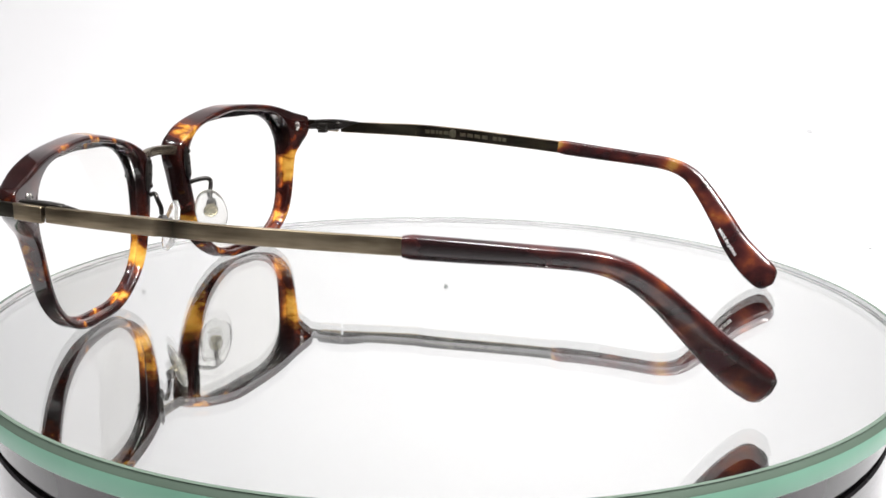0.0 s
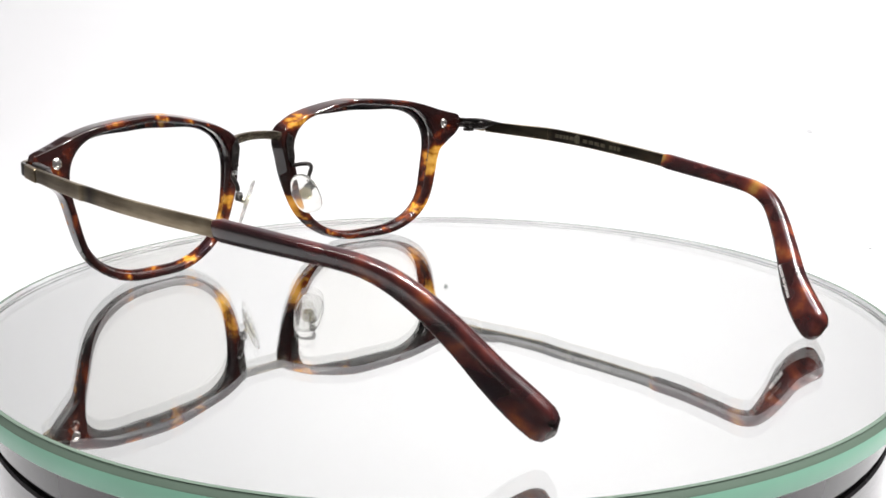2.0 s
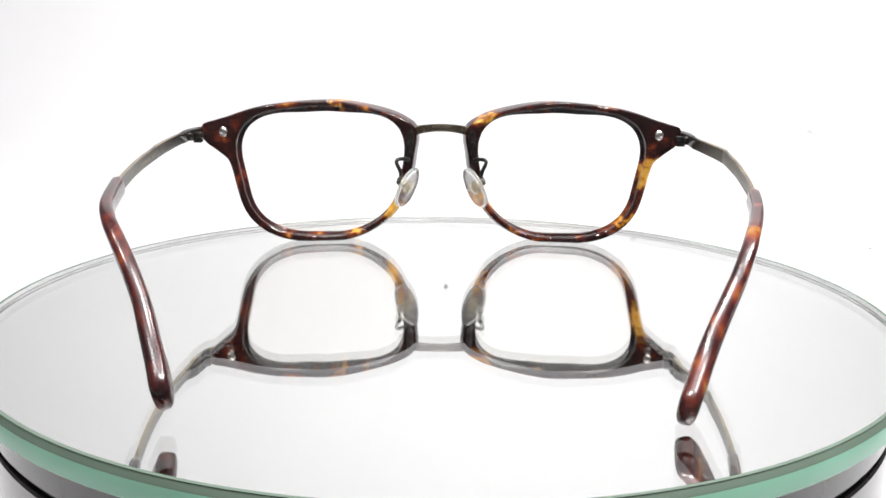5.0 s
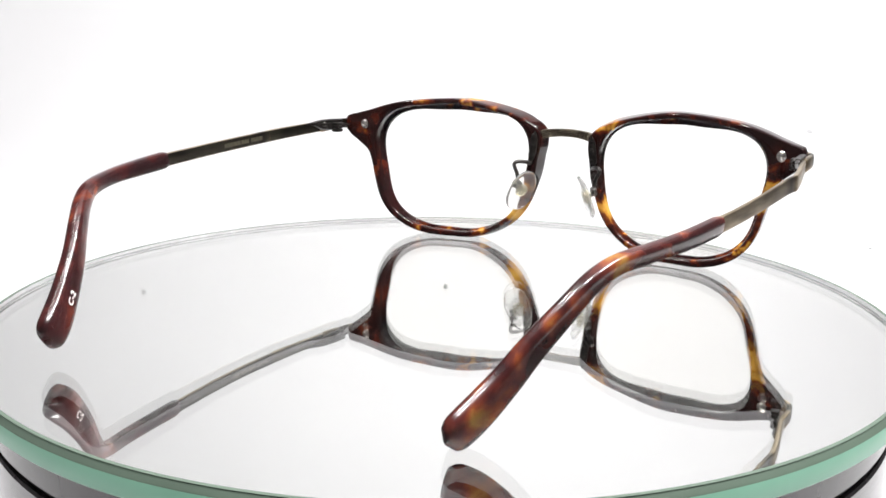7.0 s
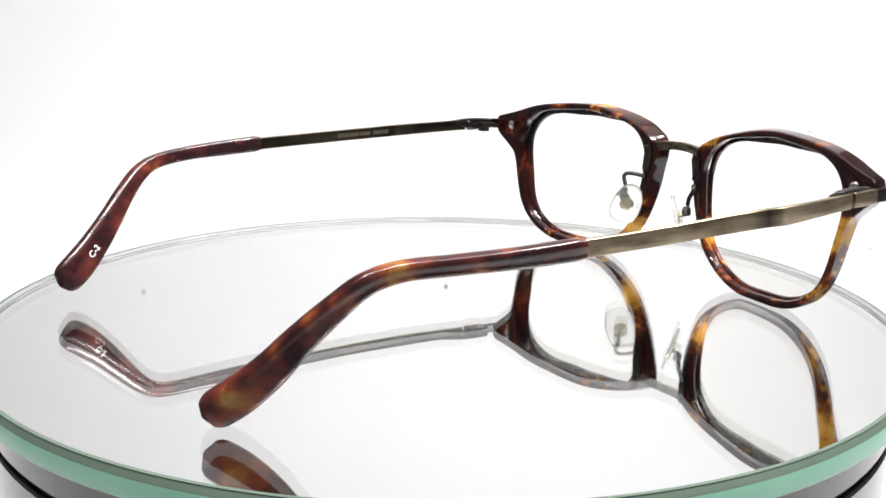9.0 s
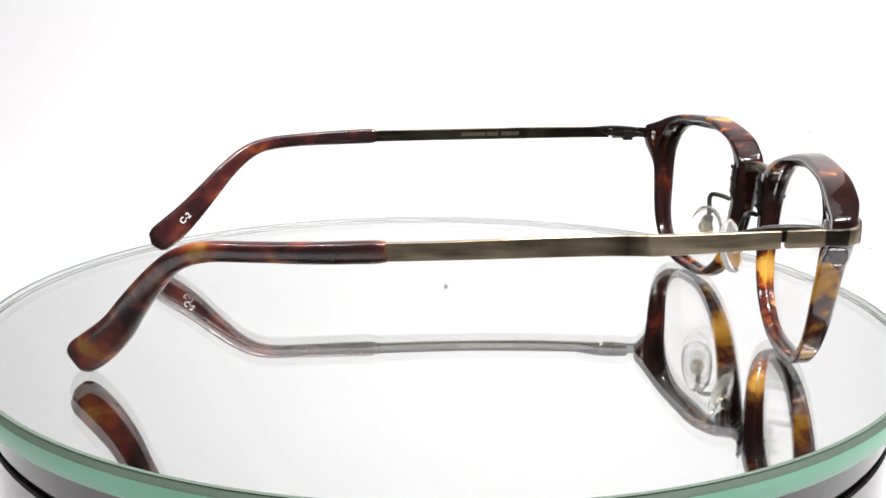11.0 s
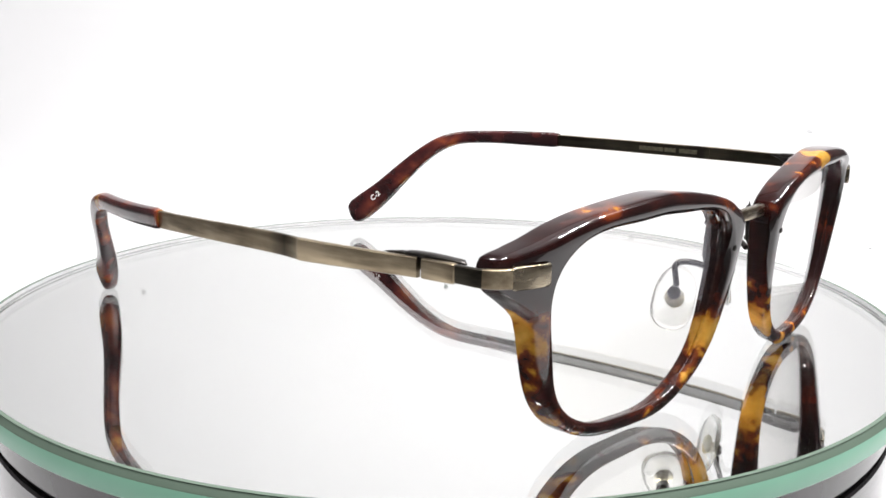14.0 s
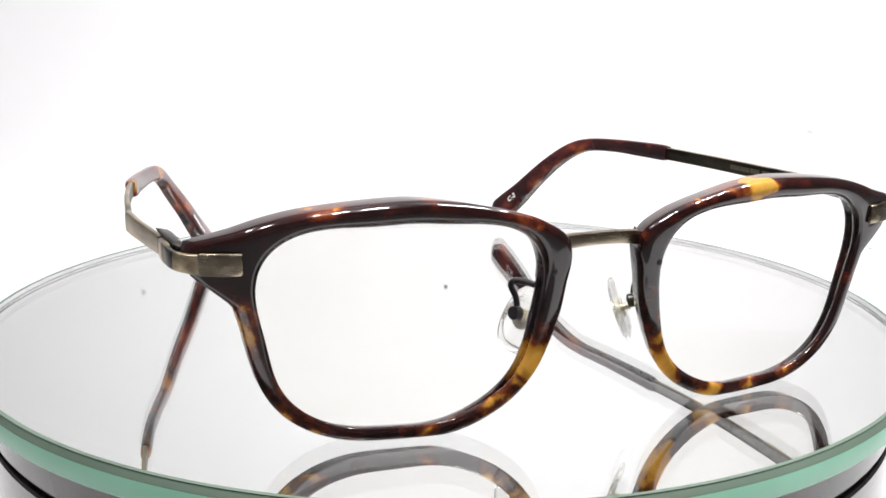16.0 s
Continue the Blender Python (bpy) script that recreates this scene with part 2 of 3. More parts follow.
# ---------------------------------------------------------------- turntable
def build_turntable():
    base = tagged(new("display_turntable"), "round mirrored glass display turntable on a glossy dark drum", "turntable")
    R, T, n = 0.10336, 0.0051, 192

    def turned(*profile):
        return [[Vector((q * math.cos(2 * math.pi * k / n), q * math.sin(2 * math.pi * k / n), z)) for k in range(n)] for q, z in profile]
    bm = bmesh.new()
    skin(bm, turned((R - 0.0009, 0), (R - 0.0009, -T + 0.0006)))
    for f in bm.faces:
        f.material_index = (0 if f.calc_center_median().z > -0.001 else 1) if len(f.verts) > 4 else 2
    part("mirror_plate", bm, [PLATE, MIRROR, PALE_EDGE], base, "thick mirrored glass disc")
    bm = bmesh.new()
    skin(bm, turned((R - 0.00085, -0.00002), (R - 0.0001, -0.0011), (R, -0.0013), (R, -T + 0.0004), (R - 0.0004, -T), (R - 0.00085, -T)), closed=True)
    for f in bm.faces:
        c = f.calc_center_median()
        f.material_index = 1 if c.z > -0.00125 and Vector((c.x, c.y)).length > R - 0.0008 else 0
    part("ground_edge", bm, [EDGE, ARRIS], base, "ground green glass edge with a darker bevel")
    bm = bmesh.new()
    skin(bm, turned((R - 0.0015, 0.00001), (R - 0.0015, 0.00003), (R - 0.0007, 0.00003), (R - 0.0007, 0.00001)), closed=True)
    part("ground_rim_line", bm, ARRIS, base, "fine dark ground line round the top")
    bm = bmesh.new()
    skin(bm, turned((R - 0.0021, -T + 0.0007), (R - 0.0021, -T + 0.0008), (R - 0.0014, -T + 0.0008), (R - 0.0014, -T + 0.0007)), closed=True)
    part("mirror_margin", bm, MARGIN, base, "dull grey margin of the silvering")
    r = R - 0.0041
    bm = bmesh.new()
    rings = [[Vector((q * math.cos(2 * math.pi * k / n), q * math.sin(2 * math.pi * k / n), z)) for k in range(n)]
             for q, z in ((r - 0.002, -0.0053), (r - 0.0004, -0.0055), (r, -0.0060), (r, -0.0128), (r - 0.0004, -0.0133), (r - 0.002, -0.0133))]
    skin(bm, rings)
    part("rotating_collar", bm, DRUM, base, "glossy dark plastic collar under the glass")
    bm = bmesh.new()
    rings = [[Vector((q * math.cos(2 * math.pi * k / n), q * math.sin(2 * math.pi * k / n), z)) for k in range(n)]
             for q, z in ((r - 0.003, -0.0132), (r - 0.0012, -0.0134), (r - 0.0012, -0.0146), (r - 0.003, -0.0148))]
    skin(bm, rings)
    # near-black ring: the shade in the gap is put into its colour
    part("seam_ring", bm, GROOVE, base, "black shadow gap")
    bm = bmesh.new()
    rings = [[Vector((q * math.cos(2 * math.pi * k / n), q * math.sin(2 * math.pi * k / n), z)) for k in range(n)]
             for q, z in ((r - 0.002, -0.0147), (r - 0.0004, -0.0147), (r, -0.0152), (r, -0.122), (r - 0.004, -0.130))]
    skin(bm, rings)
    part("drum", bm, DRUM, base, "glossy dark plastic drum standing on the paper")
    return base


# ---------------------------------------------------------------- spectacles
MID = 0.0                             # mm: the front's middle plane passes through the turning axis
LENS_X, LENS_Z = 35.15, 20.3           # centre of each lens opening from the middle plane
COSINES = (22.02, 0.00, 2.76, -0.09, -0.74, -0.09, -0.48, 0.04, -0.10)
SINES = (0.0, 0.32, 0.10, 1.04, 0.02, 0.40, 0.03, -0.09, 0.02)
WIDTHS = ((-180, 3.2), (-165, 2.2), (-150, 1.7), (-120, 1.5), (-90, 1.4), (-60, 1.6), (-30, 1.7), (-8, 1.9), (4, 2.1), (9, 2.9), (13, 6.0), (16, 9.2), (22.5, 10.3),
          (26, 7.9), (31, 5.2), (37, 3.5), (44, 2.5), (54, 2.0), (66, 1.9), (90, 1.6), (115, 1.8), (135, 1.6), (146, 2.7), (155, 4.4), (161, 4.3), (170, 3.4), (180, 3.2))


def lip(a):
    """How far the rim reaches in over the lens, more along the bottom."""
    return 0.10 + 0.25 * max(0.0, -math.sin(a)) ** 2


def opening(a):
    return -lip(a) + sum(c * math.cos(k * a) + s * math.sin(k * a) for k, (c, s) in enumerate(zip(COSINES, SINES)))


def rim_width(a):
    """Width of the rim round the opening; smooth through the knots above."""
    d = math.degrees(math.atan2(math.sin(a), math.cos(a)))
    n = len(WIDTHS) - 1
    for i in range(n):
        (p, u), (q, v) = WIDTHS[i], WIDTHS[i + 1]
        if p <= d <= q:
            (o, t), (r, w) = WIDTHS[i - 1] if i else (WIDTHS[-2][0] - 360, WIDTHS[-2][1]), WIDTHS[i + 2] if i + 2 <= n else (WIDTHS[1][0] + 360, WIDTHS[1][1])
            f, h = (d - p) / (q - p), q - p
            m0, m1 = (v - t) / (q - o) * h, (w - u) / (r - p) * h
            return lip(a) + (2 * f ** 3 - 3 * f * f + 1) * u + (f ** 3 - 2 * f * f + f) * m0 + (3 * f * f - 2 * f ** 3) * v + (f ** 3 - f * f) * m1
    return 3.2


def back_y(x):
    return 72.0 - 0.00187 * x * x


def front_y(x):
    return back_y(x) + 5.5 - 0.010 * max(0.0, abs(x) - 58) ** 2


def lean(x):
    return 1 - 0.5 * min(1.0, max(0.0, (abs(x) - 60) / 6))


def gather(zones, base=-0.072):
    """Where amber gathers: rows of (x, y, z, radius, strength) in mm."""
    def bias(v):
        total = base + 0.032 * min(1.0, max(-0.4, (27 - v.z) / 9))   # lighter and redder in the lower half
        for x, y, z, r, s in zones:
            d2 = ((v.x - x) ** 2 + ((v.y - y) * 0.7) ** 2 + (v.z - z) ** 2) / (r * r)
            if d2 < 9:
                total += s * math.exp(-d2)
        return total
    return bias


RIM_ZONES = {
    1: ((61, 65, 20, 4.6, 0.25), (59, 65, 13, 3.0, 0.10), (57, 65, 6, 4.2, 0.22), (13, 74, 12, 4.5, 0.26), (18, 74, 5, 3.5, 0.14), (14, 73, 37, 4.0, 0.26), (31, 74, 40, 2.8, 0.22), (47, 71, 40, 3.2, 0.17),
        (31, 76, 0.5, 4.0, 0.25), (60, 72, 25, 2.0, 0.20), (61, 66, 27, 2.5, 0.10)),
    -1: ((-11, 73, 17, 3.5, 0.25), (-14, 73, 8, 4.0, 0.30), (-31, 76, 40, 4.0, 0.26), (-59, 69, 22, 3.0, 0.12), (-45, 70, 40, 3.0, 0.10), (-24, 74, 2, 4.0, 0.10),
         (-57, 70, 8, 3.0, 0.10), (-20, 75, 39, 3.0, 0.12), (-60, 66, 16, 3.0, 0.08)),
}


def build_rim(side, glasses):
    """One acetate rim with its end lug, lens groove and softened edges."""
    bm = bmesh.new()
    rings = []
    n = 220
    for k in range(n):
        a = 2 * math.pi * k / n
        ri = opening(a)
        wd = rim_width(a)
        ca, sa = math.cos(a), math.sin(a)

        low = 0.12 + (1.85 if sa > 0 else 0.60) * sa * sa + 0.9 * max(0.0, ca) ** 3   # the front reaches further in over the lens
        x0 = LENS_X + (ri + wd * 0.5) * ca
        deep = front_y(x0) - back_y(x0)

        def at(u, d):
            r = ri + u + max(0.0, -ca) * u / wd * (1.5 * d / deep - 0.5) if u > 0.5 * wd else ri + u   # the nose side flares towards the front
            x, z = LENS_X + r * ca, LENS_Z + r * sa
            b, f = back_y(x) + 0.06 * (z - 27), front_y(x) + 0.13 * (z - 25) * lean(x)   # the front leans forward at the top
            return Vector((side * x, b + (f - b) * d / deep, max(z, 0.02))) * MM
        ring = []
        full = wd + low
        for u, d, rad, a0 in ((wd, 0, 0.70, -90), (wd, deep, min(1.9, 0.50 * full), 0), (-low, deep, min(1.3, 0.42 * full), 90)):
            cu, cd = u + (rad if a0 == 90 else -rad), d + (rad if d == 0 else -rad)
            for q in range(8):
                g = radians(a0 + q * 90 / 7)
                ring.append(at(cu + rad * math.cos(g), cd + rad * math.sin(g)))
        ring += [at(-low + 0.10, deep * 0.66), at(0.28, deep * 0.62), at(0.28, deep * 0.40), at(-0.12, deep * 0.38), at(-0.02, deep * 0.16), at(0.10, 0.25), at(0.32, 0.06), at(0.60, 0)]
        rings.append(ring)
    skin(bm, rings, closed=True)
    rim = part("rim", bm, RIM, glasses, "dark tortoiseshell acetate rim with amber flakes", bias=gather(RIM_ZONES[side]), sharp=62)
    # rivet heads on the lug's back, and the small pins on the front by the nose
    bm = bmesh.new()
    disc_stack(bm, (MID + side * 62.9, back_y(62.9) + 0.50, 32.0), (0, -1, 0), [(0, 1.35), (0.35, 1.35), (0.55, 1.1), (0.42, 0.85), (0.65, 0.5), (0.72, 0.05)], 16)
    part("rivet", bm, STEEL, rim, "bright round steel rivet head")
    bm = bmesh.new()
    disc_stack(bm, (MID + side * 10.1, front_y(10) + 0.05, 27.8), (0, 1, 0), [(0, 0.55), (0.4, 0.55), (0.5, 0.4), (0.5, 0.05)], 14)
    part("pin", bm, BLACK, rim, "tiny dark metal pin")
    return rim


def build_lens(side, glasses):
    bm = bmesh.new()
    n, m = 128, 8
    grids = []
    for face in (0, 1):
        rows = []
        for j in range(m + 1):
            row = []
            for k in range(n):
                a = 2 * math.pi * k / n
                r = (opening(a) + 0.28) * j / m
                x, z = LENS_X + r * math.cos(a), LENS_Z + r * math.sin(a)
                dz = (z - LENS_Z)
                y = back_y(x) + 2.72 + 0.09 * dz - 0.45 + (0.45 if face else -0.45)
                row.append(Vector((MID + side * x, y, z)) * MM)
            rows.append(row)
        grids.append(rows)
    vs = [[[bm.verts.new(p) for p in row] for row in g[1:]] for g in grids]
    mid = [bm.verts.new(g[0][0]) for g in grids]
    for f in (0, 1):
        for k in range(n):
            k2 = (k + 1) % n
            bm.faces.new((mid[f], vs[f][0][k], vs[f][0][k2]))
            for a, b in zip(vs[f], vs[f][1:]):
                bm.faces.new((a[k], b[k], b[k2], a[k2]))
    for k in range(n):
        bm.faces.new((vs[0][-1][k], vs[1][-1][k], vs[1][-1][(k + 1) % n], vs[0][-1][(k + 1) % n]))
    ob = part("lens", bm, LENS, glasses, "clear coated lens")
    ob.visible_shadow = False


def build_bridge(glasses):
    bm = bmesh.new()
    rows = spline([(-8.8, 73.6, 31.2, 1.7, 2.6), (-6.5, 74.6, 31.9, 1.7, 2.5), (-3, 75.3, 32.3, 1.6, 2.3), (0, 75.5, 32.4, 1.6, 2.3),
                   (3, 75.3, 32.3, 1.6, 2.3), (6.5, 74.6, 31.9, 1.7, 2.5), (8.8, 73.6, 31.2, 1.7, 2.6)], 5)
    sweep(bm, [(r[0] + MID, *r[1:]) for r in rows], 5.0, 20)
    part("bridge", bm, BRONZE_X, glasses, "brushed antique gold metal bridge")


def build_nose_pad(side, glasses):
    """Mounting plate behind the rim, curled wire arm, screw box and clear pad."""
    X = lambda x: MID + side * x
    bm = bmesh.new()
    sweep(bm, [(X(x), back_y(9) - 0.45, z, 1.0, w) for x, z, w in ((8.6, 33.0, 1.6), (8.9, 30.5, 2.2), (9.2, 28.0, 2.2), (9.6, 25.5, 2.0), (9.9, 23.4, 1.6))], 4.0, 14, 0.5, (1, 0, 0))
    arm = part("pad_arm", bm, BLACK, glasses, "blackened metal nose pad arm")
    for z in (31.5, 28.6, 25.6):
        bm = bmesh.new()
        disc_stack(bm, (X(9.2), back_y(9) - 0.9, z), (0, -1, 0), [(0, 0.55), (0.25, 0.5), (0.35, 0.3), (0.36, 0.05)], 12)
        part("stud", bm, BLACK, arm)
    bm = bmesh.new()
    pts = [tuple(p) for p in spline([(X(9.4), 71.2, 23.4), (X(10.3), 70.0, 23.9), (X(11.6), 68.6, 24.2), (X(12.7), 67.6, 24.1), (X(13.1), 67.1, 23.4), (X(12.7), 66.9, 22.4), (X(12.0), 66.8, 21.0), (X(11.7), 66.9, 19.2)], 6)]
    tube(bm, pts, 0.58)
    part("wire", bm, BLACK, arm)
    bm = bmesh.new()
    disc_stack(bm, (X(12.6), 66.9, 18.2), (-side, -0.5, -0.2), [(0, 0.9), (0.15, 1.2), (1.5, 1.3), (1.8, 1.0)], 16)
    part("screw_box", bm, BLACK, arm)
    bm = bmesh.new()
    disc_stack(bm, (X(11.9), 65.75, 18.1), (side * 0.2, -1, 0), [(0, 0.8), (0.35, 0.75), (0.4, 0.5), (0.3, 0.1)], 14)
    part("screw", bm, STEEL, arm, "small bright screw head")
    # the pad: a thin clear oval, leaning so that its top is nearer the nose
    nrm = Vector((-side * 0.73, -0.60, -0.33)).normalized()
    tall = Vector((-side * 0.42, 0.0, 0.93))
    tall = (tall - nrm * tall.dot(nrm)).normalized()
    wide = tall.cross(nrm)
    c = Vector((X(9.9), 65.6, 16.5))
    bm = bmesh.new()
    rings = []
    for h, k in ((-0.55, 0.70), (-0.5, 0.88), (-0.2, 0.98), (0.15, 1.0), (0.42, 0.95), (0.58, 0.80), (0.66, 0.4)):
        ring = []
        for j in range(36):
            a = 2 * math.pi * j / 36
            s = math.sin(a)
            ring.append((c + nrm * h + tall * (6.2 * math.copysign(abs(s) ** 0.85, s) * k) + wide * ((4.05 - 0.5 * s) * math.copysign(abs(math.cos(a)) ** 0.85, math.cos(a)) * k)) * MM)
        rings.append(ring)
    skin(bm, rings)
    pad = part("nose_pad", bm, SILICONE, glasses, "clear silicone oval nose pad with pale gold core")
    pad.visible_shadow = False
    bm = bmesh.new()
    disc_stack(bm, c - nrm * 0.5, nrm, [(0, 1.2), (0.15, 1.9), (0.4, 1.95), (0.5, 1.6), (0.55, 0.1)], 20)
    disc_stack(bm, c - nrm * 1.9, nrm, [(0, 0.7), (1.4, 0.7)], 12)
    for q in range(8):
        rr, g = (0.0, 0.0) if q == 0 else (1.15, 2 * math.pi * q / 7)
        disc_stack(bm, c + nrm * 0.02 + tall * (rr * math.sin(g)) + wide * (rr * math.cos(g)), nrm, [(0, 0.45), (0.18, 0.36), (0.26, 0.05)], 8)
    part("core", bm, GOLD, pad, "pale gold metal core")


# centre line of the metal temples: y, x from the middle, and the height of each side's own temple
SAG = {1: lambda y: float(np.interp(y, (-30, -14.5, 20, 54), (28.4, 29.1, 31.0, 31.45))), -1: lambda y: float(np.interp(y, (-30, -14, 13.5, 42, 54), (30.25, 30.65, 30.95, 31.5, 31.65)))}


def build_temple(side, glasses):
    X = lambda x: MID + side * x
    sag = SAG[side]
    # end piece: a flat band let into the front of the lug, round its corner and back to the hinge
    bm = bmesh.new()
    o = 0.0 if side > 0 else 1.9
    rows = spline([(61.0, front_y(61.0) + 0.70, 31.6, 0.9, 3.3), (63.0, front_y(63) + 0.75, 31.6, 0.9, 3.2), (66.6, front_y(66.6) + 0.60, 31.6, 1.0, 3.1), (69.0 + o * 0.2, 67.4, 31.65, 1.1, 3.0),
                   (70.2 + o * 0.3, 65.0, 31.7, 1.1, 2.9), (70.6 + o * 0.5, 62.0, 31.8, 1.1, 2.8), (70.55 + o * 0.7, 59.0, 31.7, 1.1, 2.8), (70.4 + o, 55.2, 31.5, 1.1, 2.8)], 6)
    sweep(bm, [(X(r[0]), *r[1:]) for r in rows], 7.0, 20)
    bm.normal_update()
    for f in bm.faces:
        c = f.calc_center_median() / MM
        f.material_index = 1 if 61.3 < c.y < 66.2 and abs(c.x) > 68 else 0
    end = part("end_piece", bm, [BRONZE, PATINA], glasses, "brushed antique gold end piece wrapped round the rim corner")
    bm = bmesh.new()
    sweep(bm, [(X(x), y, z, w, h) for x, y, z, w, h in ((70.60 + o * 0.6, 61.2, 31.75, 1.1, 2.9), (70.60 + o * 0.6, 61.0, 31.75, 1.35, 3.15), (70.5 + o * 0.8, 58.0, 31.6, 1.35, 3.15), (70.4 + o, 54.9, 31.5, 1.35, 3.15), (70.4 + o, 54.7, 31.5, 1.1, 2.9))], 7.0, 20)
    part("end_block", bm, BRONZE, end)
    # hinge: leaf, knuckles and pin, blackened, on the inside
    bm = bmesh.new()
    sweep(bm, [(X(x), y, z, w, h) for x, y, z, w, h in ((67.4, 63.6, 31.6, 1.6, 2.2), (68.9 + o * 0.4, 60.5, 31.6, 1.6, 2.4), (69.1 + o * 0.7, 57.0, 31.5, 1.6, 2.2), (69.2 + o, 53.6, 31.8, 1.5, 1.9), (69.7 + o, 50.0, 32.9, 1.2, 1.1), (70.4 + o, 46.6, 33.0, 0.9, 0.8))], 4.0, 14, 0.5)
    hinge = part("hinge", bm, BLACK, glasses, "blackened metal hinge")
    bm = bmesh.new()
    for zc in (30.3, 31.25, 32.2):
        block(bm, (X(67.6 + o * 0.6), 58.6, zc), (2.3, 2.6, 0.82), 0.14)
    part("barrel", bm, BLACK, hinge, "slotted black hinge barrel")
    bm = bmesh.new()
    sweep(bm, spline([(X(68.6 + o * 0.3), 62.0, 32.9, 1.7, 1.0), (X(69.2 + o * 0.6), 58.0, 33.15, 1.8, 1.1), (X(69.4 + o * 0.9), 54.0, 33.2, 1.8, 1.1), (X(69.6 + o), 50.2, 33.05, 1.5, 0.9)], 5), 4.0, 16, 0.6)
    part("cover_leaf", bm, BLACK, hinge, "rounded black hinge cover")
    for z0, z1 in ((31.0, 31.9), (32.0, 32.8)):
        bm = bmesh.new()
        disc_stack(bm, (X(68.6 + o), 54.0, z0), (0, 0, 1), [(0, 0.8), (0.1, 1.0), (z1 - z0 - 0.1, 1.0), (z1 - z0, 0.8)], 18)
        part("knuckle", bm, BLACK, hinge)
    bm = bmesh.new()
    disc_stack(bm, (X(68.6 + o), 54.0, 32.7), (0, 0, 1), [(0, 0.7), (0.3, 0.7), (0.4, 0.5), (0.4, 0.05)], 14)
    part("screw", bm, STEEL, hinge, "small bright hinge screw")
    # temple bar in two facets that meet at a soft step
    bm = bmesh.new()
    if side > 0:
        fore = [(70.4, 53.7, 1.2, 3.2), (71.3, 47, 1.2, 3.3), (72.5, 38, 1.25, 3.5), (73.1, 31.6, 1.3, 3.7), (73.2, 30.4, 1.3, 3.7)]
        aft = [(73.0, 29.6, 1.0, 3.65), (72.5, 24, 1.0, 3.6), (71.8, 14, 1.0, 3.5), (70.6, 3, 1.0, 3.4), (69.3, -7, 1.0, 3.3), (68.0, -14.5, 1.0, 3.3), (66.8, -20, 0.9, 2.6)]
    else:
        fore = [(72.3, 53.7, 1.2, 3.0), (72.9, 47, 1.2, 3.1), (73.5, 38, 1.25, 3.2), (73.7, 31.6, 1.3, 3.3), (73.75, 30.4, 1.3, 3.3)]
        aft = [(73.55, 29.6, 1.0, 3.25), (73.5, 24, 1.0, 3.2), (73.3, 14, 1.0, 3.2), (72.6, 3, 1.0, 3.2), (71.6, -7, 1.0, 3.2), (70.7, -14.5, 1.0, 3.2), (69.7, -20, 0.9, 2.6)]
    rows = spline([(X(x), y, sag(y), w, h) for x, y, w, h in fore], 4) + spline([(X(x), y, sag(y), w, h) for x, y, w, h in aft], 5)
    sweep(bm, rows, 7.0, 20)
    bm.normal_update()
    bmesh.ops.recalc_face_normals(bm, faces=bm.faces)
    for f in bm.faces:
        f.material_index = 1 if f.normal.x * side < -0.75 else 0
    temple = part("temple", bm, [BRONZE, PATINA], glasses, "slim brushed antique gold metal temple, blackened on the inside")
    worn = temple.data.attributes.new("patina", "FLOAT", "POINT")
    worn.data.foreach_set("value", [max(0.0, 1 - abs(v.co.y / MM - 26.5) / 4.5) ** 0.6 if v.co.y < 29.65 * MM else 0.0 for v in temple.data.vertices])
    # inlaid plate on the front of the lug
    bm = bmesh.new()
    rows = [(X(x), front_y(x) + 1.05 - 0.02 * (x - 58.6), 31.6, w, hh) for x, w, hh in ((60.6, 0.5, 3.2), (60.9, 0.95, 3.6), (63.5, 1.0, 3.7), (66.6, 0.95, 3.6), (67.0, 0.5, 3.2))]
    sweep(bm, rows, 8.0, 20)
    part("inlay_plate", bm, BRONZE_X, end, "bright brushed gold inlay plate")
    # acetate tip
    if side > 0:
        line = [(68.1, -14.2, 29.5, 2.6, 4.0), (65.6, -26, 28.75, 2.7, 3.8), (62.3, -37.5, 28.2, 2.8, 3.5), (59.3, -46.3, 27.6, 2.9, 3.6), (57.0, -52.0, 25.6, 3.1, 4.0), (54.2, -56.5, 21.4, 3.2, 4.7),
                (50.3, -61.3, 15.6, 3.4, 5.6), (47.0, -65.4, 10.1, 3.7, 6.6), (44.1, -70.2, 5.6, 3.9, 7.4), (41.3, -75.4, 2.0, 3.7, 7.0)]
    else:
        line = [(70.75, -15.4, 30.80, 2.6, 4.2), (69.2, -26, 30.5, 2.7, 4.0), (67.2, -37, 30.1, 2.8, 3.6), (64.2, -46.5, 29.2, 2.9, 3.6), (61.4, -52.0, 27.1, 3.1, 4.1), (58.0, -57.0, 23.0, 3.2, 4.7),
                (54.6, -62.0, 17.6, 3.4, 5.6), (52.0, -67.0, 12.3, 3.7, 6.6), (49.7, -71.8, 8.0, 3.9, 7.4), (47.9, -76.8, 4.4, 3.7, 7.0)]
    rows = spline([(X(r[0]), r[1], r[2] - (0.35 if side > 0 else 0.1), r[3], r[4]) for r in line], 7)
    # round the far end off and bevel the mouth
    out = []
    pts = [np.array(r[:3]) for r in rows]
    run = np.cumsum([0] + [np.linalg.norm(b - a) for a, b in zip(pts, pts[1:])])
    for r, s in zip(rows, run):
        left = run[-1] - s
        k = max(0.0, 1 - (1 - min(left / 3.4, 1)) ** 2.1) ** (1 / 2.1) * 0.88 + 0.12
        mouth = 0.86 if s < 0.1 else 1.0
        out.append((r[0], r[1], r[2], r[3] * k * mouth, r[4] * k * mouth))
    bm = bmesh.new()
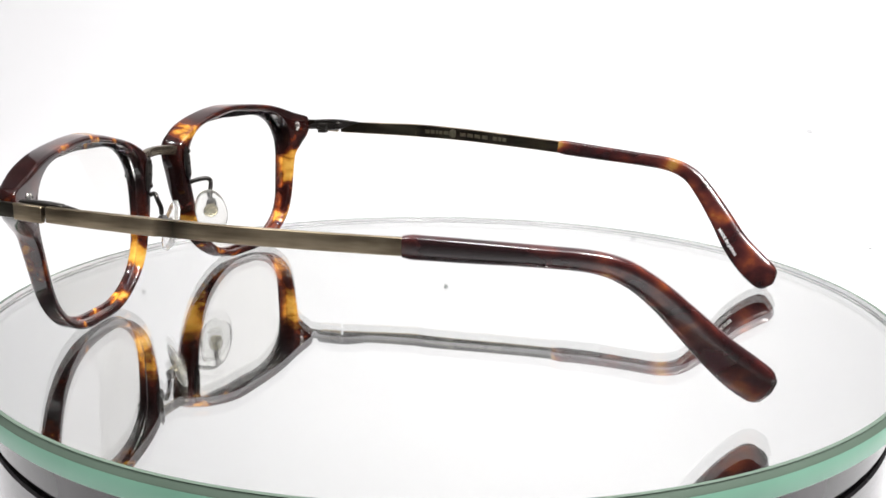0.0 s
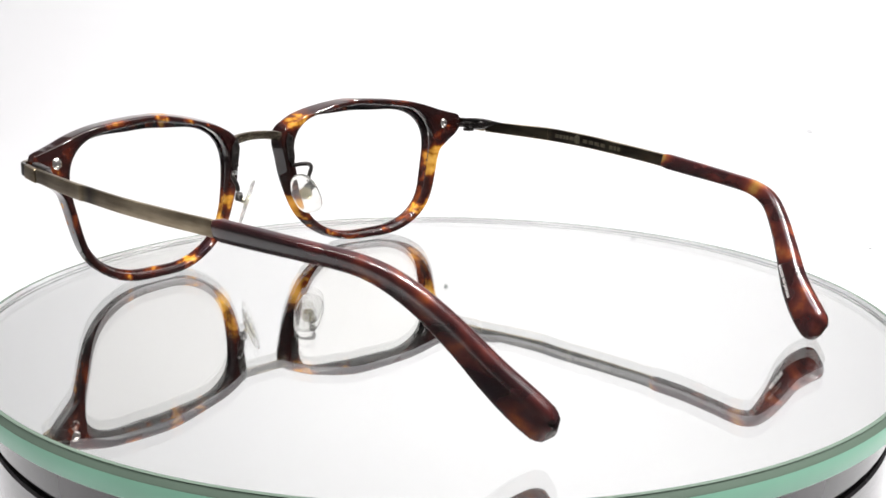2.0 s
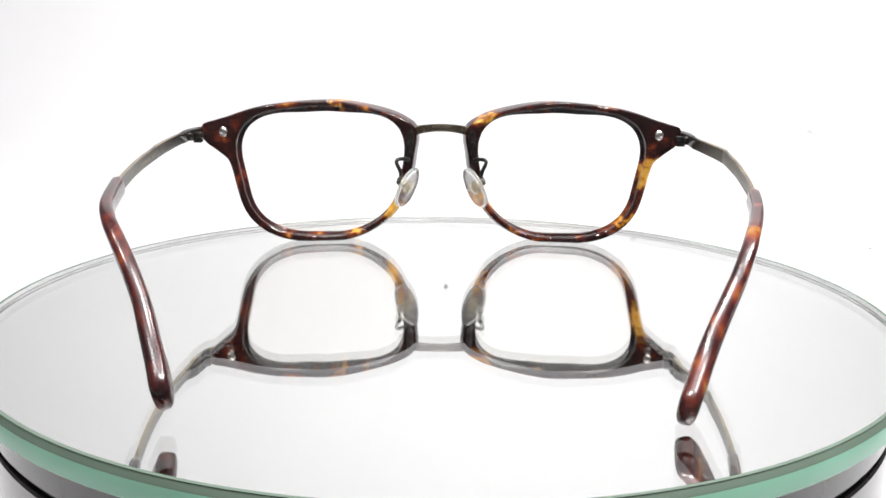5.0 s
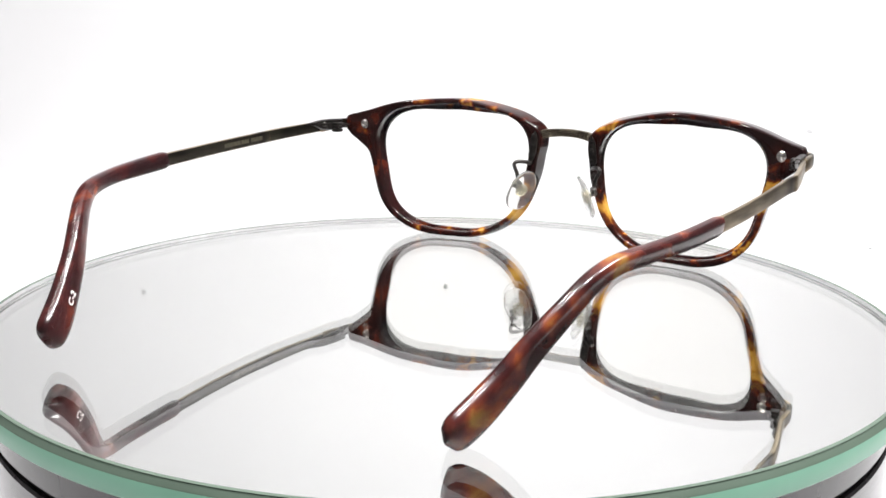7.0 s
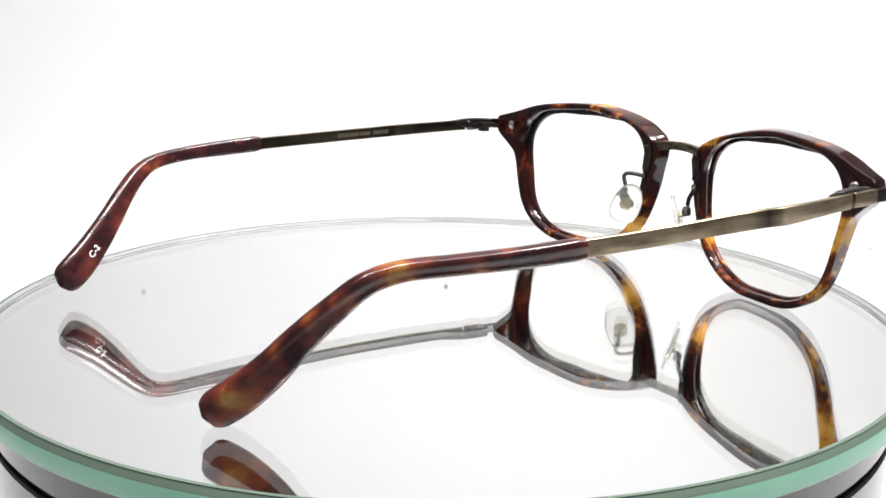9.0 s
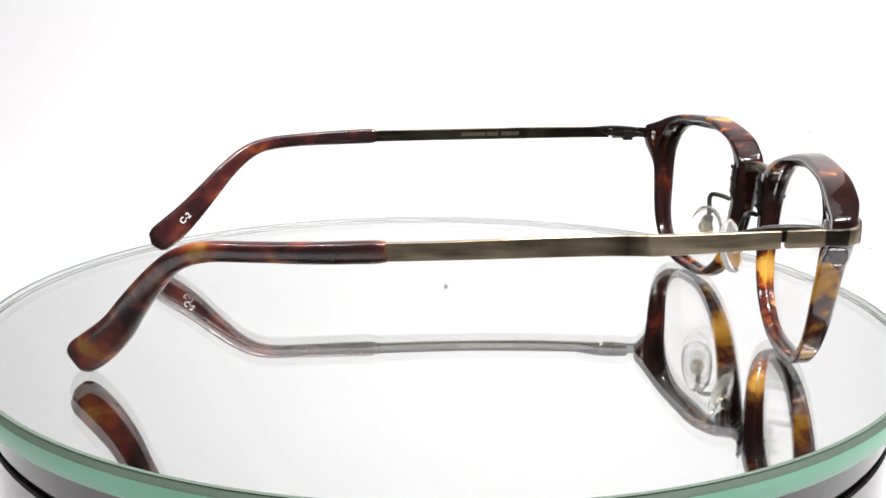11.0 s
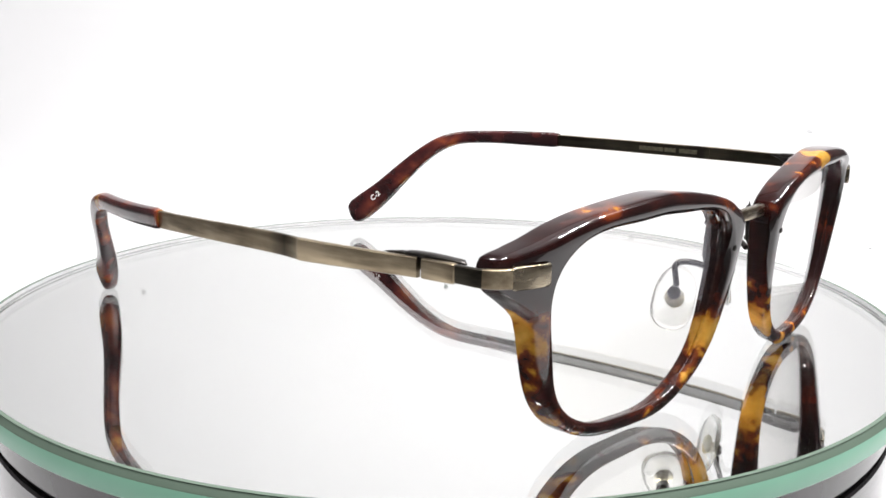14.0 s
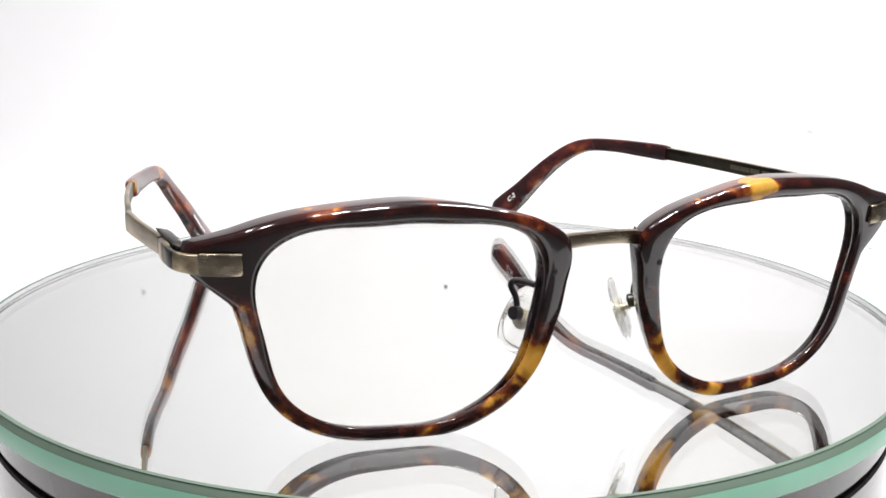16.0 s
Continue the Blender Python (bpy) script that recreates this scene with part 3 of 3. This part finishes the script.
    sweep(bm, out, 3.4, 28, 0.0, (0.12 * side, -0.35, 1.0))
    s = side
    zones = [(X(59 if s > 0 else 62), -47.5 if s > 0 else -48.5, 27, 3.2, 0.27), (X(64.6), -29, 30.4, 1.7, 0.22 if s > 0 else 0.0), (X(55.6), -54.5, 22, 2.5, 0.05), (X(69), -22, 30, 9.0, 0.0 if s > 0 else -0.10), (X(47.5), -70, 8, 4.0, 0.09), (X(68 if s > 0 else 71), -13.6, 29.5, 1.8, 0.30 if s > 0 else 0.0)]
    tip = part("temple_tip", bm, TIP, temple, "glossy red-brown tortoiseshell acetate tip", bias=gather(zones, -0.068))
    # printing frame on the tip's inner face
    k = int(len(rows) * (0.755 if side > 0 else 0.80))
    c, t = Vector(rows[k][:3]), (Vector(rows[k + 1][:3]) - Vector(rows[k - 1][:3])).normalized()
    nrm = t.cross(Vector((0.12 * side, -0.35, 1.0)))
    nrm = nrm.normalized() * (-1 if nrm.x * side > 0 else 1)
    t = t if side > 0 else -t
    up = nrm.cross(t)
    m = Matrix((t, up, nrm)).transposed().to_4x4()
    m.translation = (c + nrm * (rows[k][3] * 0.5 + (0.10 if side > 0 else 0.05)) - up * (1.0 if side > 0 else 0.2)) * MM
    if side > 0:
        words("MADE IN JAPAN", 1.15, m, PRINT, tip, "small white print along the tip")
    else:
        words("C-2", 2.2, m, PRINT, tip, "small white print on the tip")
    return temple, tip


def bars(parent, side, y0, widths, x, z, height):
    """Unreadable etched lettering on a temple's inner face as plain bars."""
    y = y0
    for w, gap in widths:
        bm = bmesh.new()
        line = (68.0, 69.3, 70.6, 71.8, 72.5, 73.0) if side > 0 else (70.7, 71.6, 72.6, 73.3, 73.5, 73.55)
        xx = lambda q: side * (np.interp(q, (-14.5, -7, 3, 14, 24, 29.6), line) - 0.53)
        a, b = y, y - w
        vs = [bm.verts.new(Vector((xx(q), q, zz)) * MM) for q, zz in ((a, z(a) - height / 2), (b, z(b) - height / 2), (b, z(b) + height / 2), (a, z(a) + height / 2))]
        vs2 = [bm.verts.new(v.co - Vector((side * 0.03 * MM, 0, 0))) for v in vs]
        bm.faces.new(vs)
        bm.faces.new(vs2[::-1])
        for i in range(4):
            bm.faces.new((vs[i], vs[(i + 1) % 4], vs2[(i + 1) % 4], vs2[i]))
        part("etched_bar", bm, ETCH, parent, smooth=False)
        y -= w + gap


def build_spectacles():
    glasses = tagged(new("spectacles"), "tortoiseshell acetate spectacles with antique gold temples on a mirror plate", "spectacles")
    build_bridge(glasses)
    tips = {}
    for side in (1, -1):
        build_rim(side, glasses)
        build_lens(side, glasses)
        build_nose_pad(side, glasses)
        tips[side] = build_temple(side, glasses)
    # etched lettering inside the metal temples
    zr, zl = SAG[1], SAG[-1]
    bars(tips[1][0], 1, 27.5, [(1.5, .3), (1.3, .3), (0.8, .2), (1.2, .3), (1.6, 3.6), (1.8, .5), (1.8, .5), (1.8, .5), (1.8, 1.6), (1.3, .3), (1.0, .4), (1.2, .4)], 0, zr, 1.05)
    bm = bmesh.new()
    disc_stack(bm, (72.15 - 0.5, 18.6, zr(18.6)), (-1, 0, 0), [(0, 1.25), (0.06, 1.25), (0.07, 0.9), (0.05, 0.6), (0.08, 0.3), (0.08, 0.05)], 24)
    part("etched_emblem", bm, ETCH, tips[1][0], "small round pale gold emblem")
    bars(tips[-1][0], -1, 27.0, [(5.2, 1.0), (3.4, .3), (7.2, .5)], 0, zl, 1.1)
    # bring the whole drawing to its true plan size on the plate
    fit = Matrix.Translation((0.0003, 0.0004, 0)) @ Matrix.Diagonal((0.979, 0.979, 1, 1))
    for ob in glasses.children_recursive:
        ob.data.transform(fit)
    return glasses


build_backdrop()
build_specks()
build_room()
turntable = build_turntable()
spectacles = build_spectacles()


def motions():
    """The plate turns steadily and carries the spectacles round with it."""
    times = [k * 0.25 for k in range(65)]
    walk(turntable, [(t, pose(0, 0, 0, 0, 0, SPEED * t)) for t in times])
    walk(spectacles, [(t, pose(0, 0, 0, 0, 0, START + SPEED * t)) for t in times])


motions()
